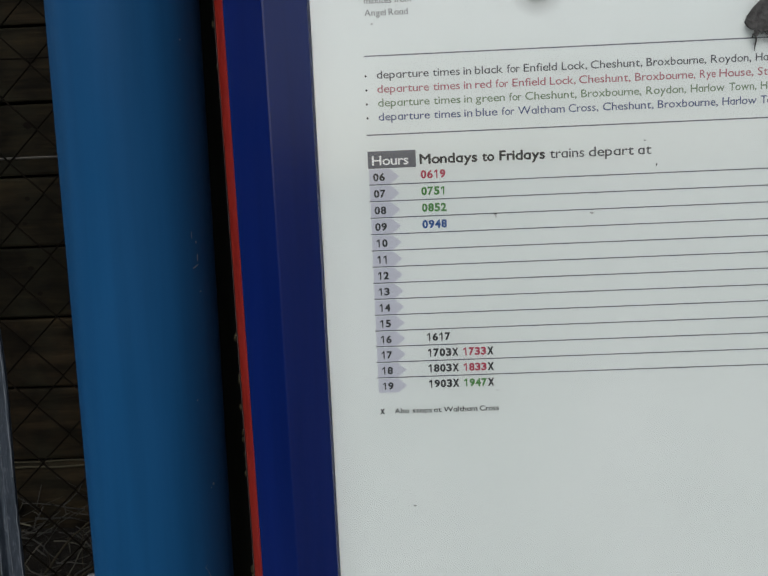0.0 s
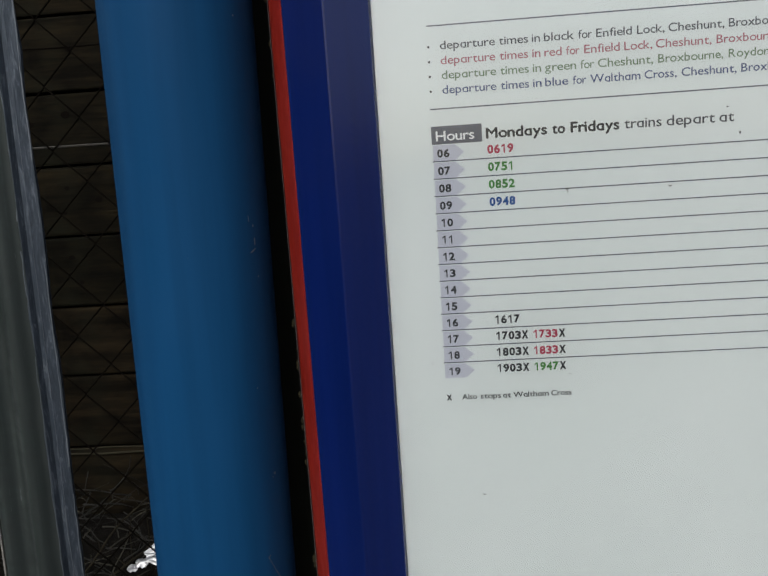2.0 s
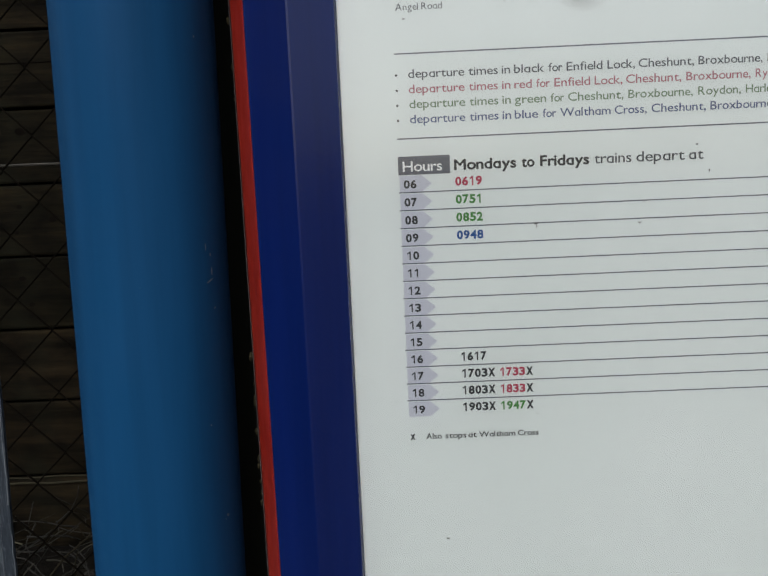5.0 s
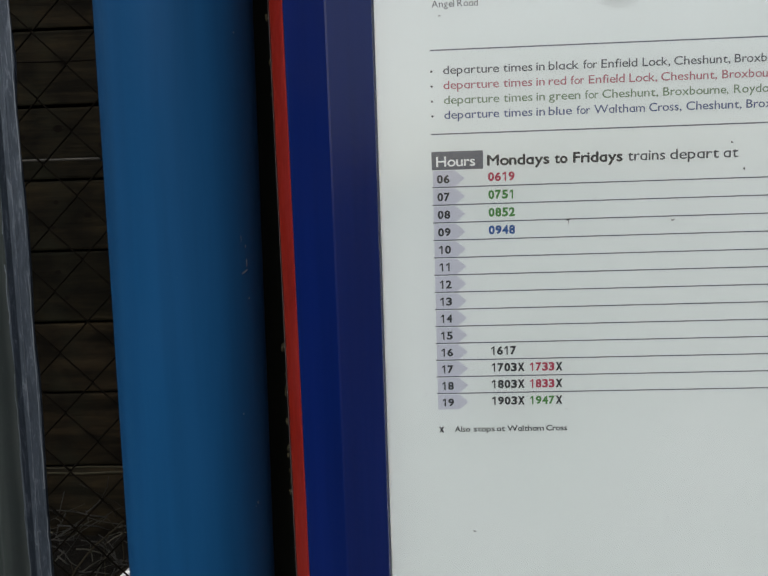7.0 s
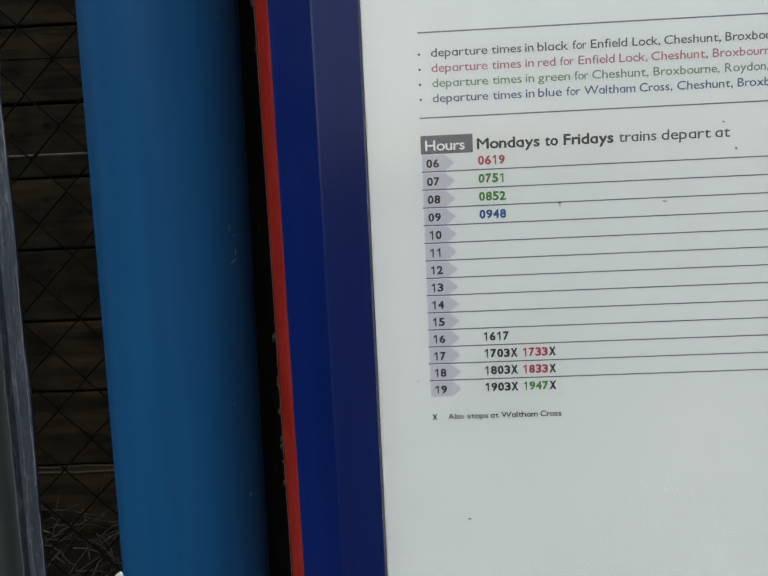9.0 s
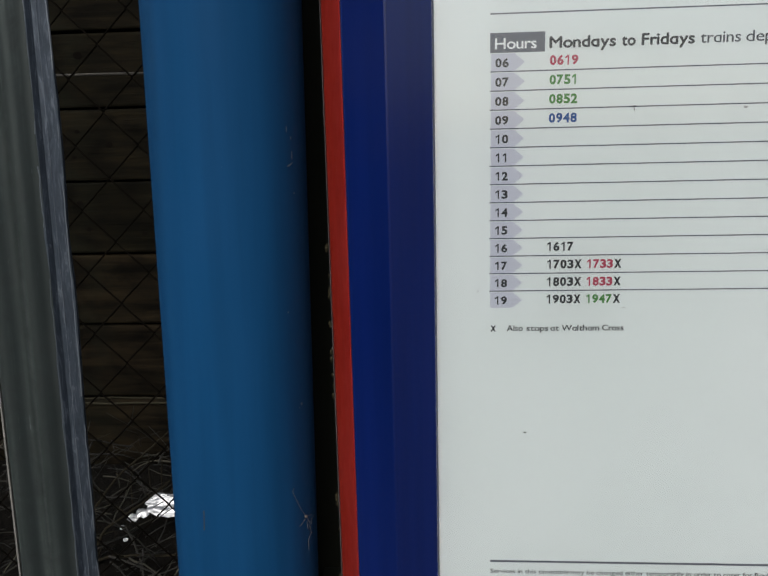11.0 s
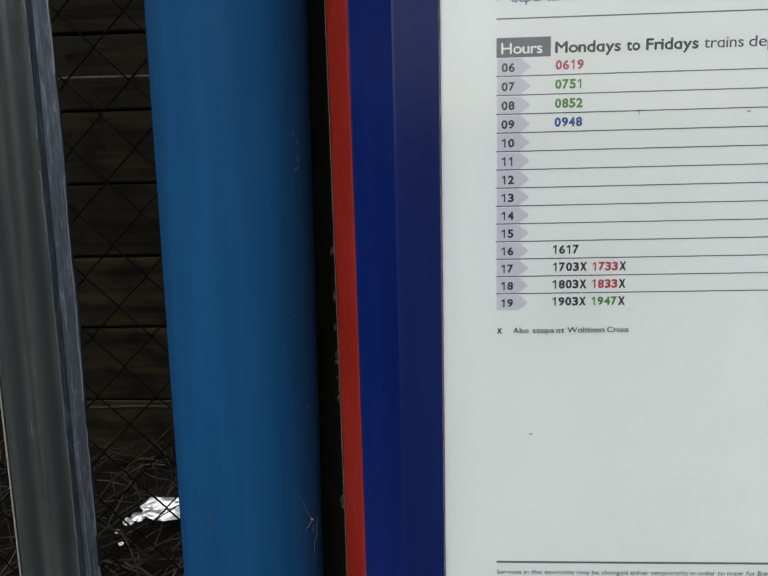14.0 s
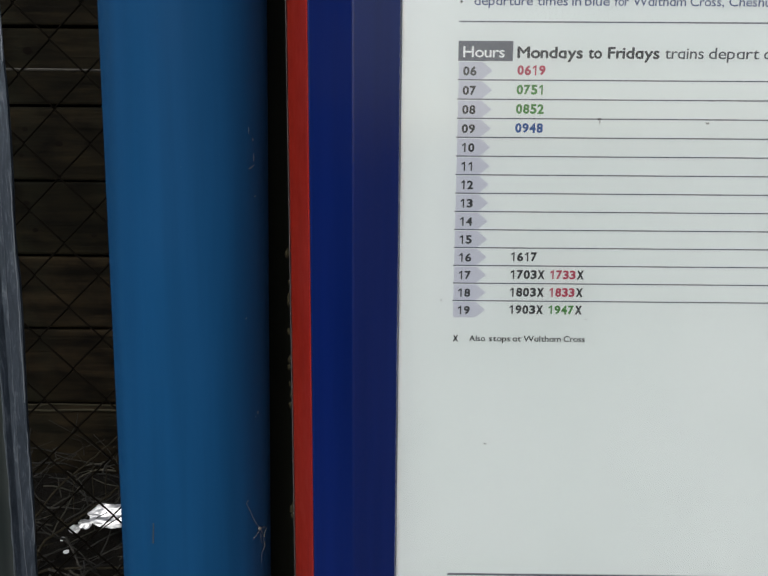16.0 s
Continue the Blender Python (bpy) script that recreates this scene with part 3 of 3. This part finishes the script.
for k, body, material in ((0, "0619", INK_RED), (1, "0751", INK_GREEN), (2, "0852", INK_GREEN), (3, "0948", INK_BLUE), (10, "1617", BLACK)):
    time_text(body, 0.0302, 0.0452, k, material)
for k, a, b, material in ((11, "1703X", "1733", INK_RED), (12, "1803X", "1833", INK_RED), (13, "1903X", "1947", INK_GREEN)):
    time_text(a, 0.0304, 0.0498, k, BLACK)
    time_text(b, 0.0520, 0.0667, k, material)
    time_text("X", 0.0669, 0.0712, k, BLACK)
print_text("X", 0.0002, 0.0032, 1.2900, 0.0034, BLACK, 0.05)
for body, x0, x1 in (("Also", 0.0093, 0.0182), ("stops", 0.0202, 0.0323), ("at", 0.0334, 0.0382), ("Waltham", 0.0395, 0.0603), ("Cross", 0.0617, 0.0736)):
    print_text(body, x0, x1, 1.2902, 0.0033, BLACK, 0.016)
rule(0.0005, END, 1.1478, 0.0013)
print_text("Services in this timetable may be changed either temporarily in order to cater for Bank", 0.0006, 0.1640, 1.1400, 0.0028, BLACK, 0.01)


# ---- galvanised fence pale ----
pale = tagged(empty("fence_pale", (-0.3246, 0.118, 0)), "weathered galvanised corrugated steel fence pale, leaning slightly", "fence pale")
pale.rotation_euler = (0, math.atan(0.0187), 0)


def ribbon(pts, thick, z0, z1, ragged=0.0, seed=0):
    """A folded sheet section (x, y) with thickness, as an upright strip."""
    rnd = random.Random(seed)
    steps = 60
    bm = bmesh.new()
    front, back = [], []
    for s in range(steps + 1):
        z = z0 + (z1 - z0) * s / steps
        f, k = [], []
        for i, (x, y) in enumerate(pts):
            jig = ragged * (rnd.random() - 0.5) * 2 if i in (0, len(pts) - 1) else 0.0
            f.append(bm.verts.new((x + jig, y, z)))
            k.append(bm.verts.new((x + jig, y + thick, z)))
        front.append(f)
        back.append(k)
    n = len(pts)
    for s in range(steps):
        for i in range(n - 1):
            bm.faces.new((front[s][i], front[s][i + 1], front[s + 1][i + 1], front[s + 1][i]))
            bm.faces.new((back[s][i], back[s][i + 1], back[s + 1][i + 1], back[s + 1][i]))
        for i in (0, n - 1):
            bm.faces.new((front[s][i], back[s][i], back[s + 1][i], front[s + 1][i]))
    return bm


fold = []
for i in range(25):
    u = i / 24
    fold.append((-0.070 + 0.0515 * u, 0.004 - 0.0036 * math.cos(u * 4 * math.pi - 2.2) + (0.004 if i == 0 else 0)))
part("corrugated_face", ribbon(fold, 0.003, 0, 2.0), GALV, pale, smooth=True)
part("flange", ribbon([(-0.0185, 0.0012), (-0.0174, 0.0004), (-0.0150, 0.0046), (-0.0118, 0.0050), (-0.0110, 0.0040), (-0.0045, 0.0072)], 0.003, 0, 2.0, 0.0012, 4), SKY_LIT_ZINC, pale, "ragged zinc-coated flange with sky-lit blue painted in")


rnd = random.Random(17)
ZINC = shader("bright zinc run", (0.13, 0.15, 0.175), 0.55, 0.4)[0]


def zinc_run(x, y, z0, z1, jig, radius):
    """Ragged lengths of zinc, end on end with gaps."""
    pts, z = [], z0
    while z < z1:
        pts.append((x + jig * rnd.uniform(-1, 1), y, z))
        z += rnd.uniform(0.004, 0.016)
        if len(pts) > 1 and (rnd.random() < 0.10 or z >= z1):
            bm = bmesh.new()
            add_tube(bm, pts, radius * rnd.uniform(0.6, 1.3), 5, rnd.uniform(0.4, 1.2))
            part("zinc_run", bm, ZINC, pale, "ragged bright zinc run")
            pts, z = [], z + rnd.uniform(0.004, 0.03)


zinc_run(-0.0182, 0.0003, 0.0, 2.0, 0.0007, 0.0005)
zinc_run(-0.0112, 0.0038, 0.30, 1.30, 0.0006, 0.0004)
zinc_run(-0.0048, 0.0070, 0.0, 2.0, 0.0006, 0.0006)
# Edge painted paler than the sheet for light the sheared rim catches.
bm = box_bm(-0.0712, -0.0698, 0.0050, 0.0105, 0.0, 2.0)
part("cut_edge_glint", bm, shader("cut edge with painted glint", (0.22, 0.215, 0.20), 0.5, 0.3)[0], pale, "cut edge, caught light painted pale")


# ---- chain link fence ----
NODE_X, NODE_Z, HALF, FENCE_Y = -0.405, 1.511, 0.03675, 0.430
chain = tagged(empty("chain_link_fence", (NODE_X, FENCE_Y, 0)), "rusty brown diamond chain-link wire fence", "fence")
bm = bmesh.new()
pts = []
for k in range(-14, 26):
    z = NODE_Z - 0.037 * k
    side = 0 if k % 2 == 0 else 1
    x = HALF * side
    y = 0.0014 if side == 0 else -0.0014
    pts += [(x + (0.0016 if side == 0 else -0.0016), y, z + 0.0022), (x, y * 0.3, z), (x + (0.0016 if side == 0 else -0.0016), -y, z - 0.0022)]
add_tube(bm, pts, 0.00108, 6)
first = part("wire", bm, WIRE, chain, smooth=True)
for i in range(-34, 22):
    if i:
        w = new("wire", first.data)
        w.parent = chain
        w.location = (HALF * i, 0, 0 if i % 2 == 0 else 0)
        if i % 2:
            w.location.z = 0.037
first.location = (0, 0, 0)
bm = bmesh.new()
add_tube(bm, [(-1.3 + 0.1 * i - NODE_X, 0.003, 1.4780 + 0.0008 * math.sin(i * 1.7)) for i in range(22)], 0.0013, 6)
part("straining_wire", bm, LINE_WIRE, chain, "pale straight straining wire")
bm = bmesh.new()
add_tube(bm, [(-1.3 + 0.1 * i - NODE_X, 0.003, 0.66) for i in range(22)], 0.0013, 6)
part("straining_wire", bm, LINE_WIRE, chain, "pale straight straining wire")


# ---- dead stems and litter ----
bm = bmesh.new()
rnd = random.Random(21)
for i in range(760):
    x, y = rnd.uniform(-1.25, 0.1), rnd.uniform(0.50, 1.02)
    z = 0.64 + 0.13 * (y - 0.40) / 0.68 + 0.05 * rnd.random()
    a, tilt = rnd.uniform(0, 2 * math.pi), rnd.uniform(-0.2, 0.5) if i % 7 else rnd.uniform(0.7, 1.35)
    ln, r = rnd.uniform(0.04, 0.18), rnd.uniform(0.0007, 0.0021)
    pts = [(x, y, z)]
    for k in range(4):
        a += rnd.uniform(-0.35, 0.35)
        tilt += rnd.uniform(-0.3, 0.18)
        p = pts[-1]
        pts.append((p[0] + ln / 4 * math.cos(a) * math.cos(tilt), min(1.035, max(0.45, p[1] + ln / 4 * math.sin(a) * math.cos(tilt))), p[2] + ln / 4 * math.sin(tilt)))
    add_tube(bm, pts, r, 5, 0.5)
    if i % 3 == 0:
        p, b2 = Vector(pts[2]), a + rnd.choice((-0.9, 0.9))
        q = p + Vector((math.cos(b2) * 0.6, min(0.0, math.sin(b2)) * 0.5, rnd.uniform(0.1, 0.7))) * ln * 0.35
        add_tube(bm, [tuple(p), tuple((p + q) / 2 + Vector((0.001, 0, 0.002))), tuple(q)], r * 0.7, 4, 0.5)
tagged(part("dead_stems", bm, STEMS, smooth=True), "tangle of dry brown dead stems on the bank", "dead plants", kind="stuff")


BARK = shader("grey-brown bark", (0.014, 0.012, 0.0075), 0.9, spec=0.1)[0]


def branch(pts, radius, seed, label):
    """A bare broken branch: a crooked, knobbly tapering stem with a few short spurs."""
    rnd = random.Random(seed)
    bm = bmesh.new()
    fine = []
    for p, q in zip(pts, pts[1:]):
        p, q = Vector(p), Vector(q)
        n = max(3, int((q - p).length / 0.012))
        fine += [p.lerp(q, i / n) + Vector((rnd.uniform(-1, 1), rnd.uniform(-1, 1), rnd.uniform(-1, 1))) * radius * 0.45 for i in range(n)]
    fine.append(Vector(pts[-1]))
    add_tube(bm, fine, radius, 7, 0.55)
    for i in range(2, len(fine) - 1, 4):
        way = Vector((rnd.uniform(-1, 1), rnd.uniform(-0.4, 0.3), rnd.uniform(0.1, 1))).normalized() * rnd.uniform(0.008, 0.03)
        add_tube(bm, [fine[i], fine[i] + way * 0.5 + Vector((0, 0, 0.001)), fine[i] + way], radius * 0.5, 5, 0.4)
    tagged(part("dead_branch", bm, BARK, smooth=True), label, "branch")


for k, (pts, radius) in enumerate((
        (((-0.640, 0.68, 0.690), (-0.600, 0.72, 0.755), (-0.563, 0.775, 0.770), (-0.522, 0.85, 0.789)), 0.0030),
        (((-0.700, 0.72, 0.690), (-0.606, 0.80, 0.818), (-0.562, 0.85, 0.849), (-0.526, 0.90, 0.878)), 0.0026),
        (((-0.612, 0.85, 0.690), (-0.608, 0.85, 0.785), (-0.596, 0.85, 0.825)), 0.0016),
        (((-0.574, 0.85, 0.690), (-0.572, 0.85, 0.798), (-0.568, 0.85, 0.837)), 0.0017),
        (((-0.551, 0.85, 0.690), (-0.549, 0.85, 0.785), (-0.545, 0.85, 0.826)), 0.0017),
        # The level one stands in for the top edge of a lower board.
        (((-0.640, 0.70, 0.690), (-0.590, 0.70, 0.7165), (-0.5255, 0.70, 0.7188), (-0.430, 0.70, 0.7220)), 0.0030))):
    branch(pts, radius, 70 + k, "bare dead branch standing in the leaf mould" if k in (2, 3, 4) else "crooked bare dead branch lying across the stems")


def crumple(name, at, sx, sy, seed, label, n=16):
    """A crushed sheet: broad soft folds with sharper creases, ragged at its rim."""
    rnd = random.Random(seed)
    bm = bmesh.new()
    off = Vector((seed * 3.1, seed * 1.7, 0))
    g = []
    for i in range(n + 1):
        row = []
        for j in range(n + 1):
            u, v = 2 * i / n - 1, 2 * j / n - 1
            r = math.hypot(u * math.sqrt(1 - v * v / 2), v * math.sqrt(1 - u * u / 2))
            a = math.atan2(v, u)
            rim = 1 + 0.22 * noise.noise(Vector((math.cos(a) * 2, math.sin(a) * 2, seed)))
            x, y = sx / 2 * rim * u * math.sqrt(1 - v * v / 2), sy / 2 * rim * v * math.sqrt(1 - u * u / 2)
            fold = 0.5 * noise.noise(Vector((u * 1.6, v * 1.6, 0)) + off) - 0.35 * abs(noise.noise(Vector((u * 3.4, v * 2.6, 4)) + off))
            row.append(bm.verts.new((x, y, sy * (0.34 * fold + 0.30 * v + 0.03 * rnd.random() - 0.16 * r * r))))
        g.append(row)
    for i in range(n):
        for j in range(n):
            bm.faces.new((g[i][j], g[i + 1][j], g[i + 1][j + 1], g[i][j + 1]))
    ob = part(name, bm, FOIL)
    md = ob.modifiers.new("thickness", "SOLIDIFY")
    md.thickness = 0.0006
    ob.location = at
    return tagged(ob, label, "litter")


crumple("crumpled_foil", (-0.480, 0.78, 0.777), 0.150, 0.038, 2, "bright crumpled foil wrapper among dead stems")
for k, (x, y, z, s) in enumerate(((-0.566, 0.77, 0.727, 0.016), (-0.582, 0.765, 0.719, 0.013), (-0.596, 0.75, 0.708, 0.007), (-0.588, 0.74, 0.690, 0.006))):
    crumple("foil_scrap", (x + 0.010, y, z + 0.035), s * 1.5, s, 30 + k, "small torn scrap of bright foil", 6)


# ---- plank wall ----
SEAMS = (0.56, 0.716, 0.876, 1.034, 1.184, 1.331, 1.474, 1.619, 1.766, 1.914, 2.062)
KNOT = shader("dark knot wood", (0.0035, 0.0028, 0.0022), 0.95, spec=0.03)[0]
KNOTS = [(-0.678, 1.403, 0.008), (-0.741, 1.430, 0.006), (-0.749, 1.288, 0.007), (-0.725, 1.575, 0.010), (-0.735, 1.235, 0.006), (-0.70, 1.70, 0.007), (-0.752, 1.38, 0.005), (-0.62, 1.225, 0.006), (-0.64, 1.54, 0.006), (-0.80, 1.56, 0.008)]
planks = tagged(empty("plank_fence", (0, 1.05, 0)), "dark creosoted horizontal timber plank fence", "fence")
rnd = random.Random(9)
# Unseen sheet added to keep sky light out of the open joints.
part("joint_blocker", box_bm(-2.4, 1.2, 0.0505, 0.0545, 0.5, 2.06), GRIME, planks, "added dark sheet that blocks sky light in the joints")
for x in (-2.3, -1.15, 0.0, 1.1):
    part("post", box_bm(x - 0.05, x + 0.05, 0.055, 0.15, 0, 2.1, 0.004), WOOD, planks)
for z0, z1 in zip(SEAMS, SEAMS[1:]):
    y = (-0.036 if z1 < 0.9 else 0.0) + rnd.uniform(-0.0025, 0.0025)
    bm = box_bm(-2.4, 1.2, y, 0.05, -(z1 - z0) / 2 + 0.0022, (z1 - z0) / 2 - 0.0022, 0.004 if z1 < 0.9 else 0.005)
    ob = part("plank", bm, WOOD, planks)
    ob.location = (0, 0, (z0 + z1) / 2)
    for x, z, r in KNOTS:
        if z0 < z < z1:
            bm = blob_bm(x, z - (z0 + z1) / 2, r * 0.95, r * 0.7, y - 0.0004, y + 0.004, int(1000 * r + 100 * z), 22, 0.14)
            bmesh.ops.bevel(bm, geom=[e for e in bm.edges if all(v.co.y < y for v in e.verts)], offset=0.0003, segments=1, affect="EDGES")
            part("knot", bm, KNOT, ob, "dark knot in the wood")

WORN = shader("worn bare wood edge", (0.024, 0.022, 0.014), 0.9, spec=0.1)[0]
bm = bmesh.new()
for y, r in ((-0.0385, 0.0024), (-0.006, 0.0018)):
    add_tube(bm, [(-2.4 + 0.06 * i, y, 0.8748 + 0.0014 * math.sin(i * 2.3 + 90 * y) + 0.0009 * math.sin(i * 0.7)) for i in range(61)], r, 6)
part("worn_edge", bm, WORN, planks, "paler worn top edge of the lower board")
bm = bmesh.new()
rnd = random.Random(41)
x, pts = -1.6, []
while x < 0.2:
    pts.append((x, -0.0022, 1.7055 + rnd.uniform(-0.0016, 0.0016)))
    x += rnd.uniform(0.03, 0.09)
add_tube(bm, pts, 0.0014, 5)
part("split", bm, KNOT, planks, "long dark split in a board")
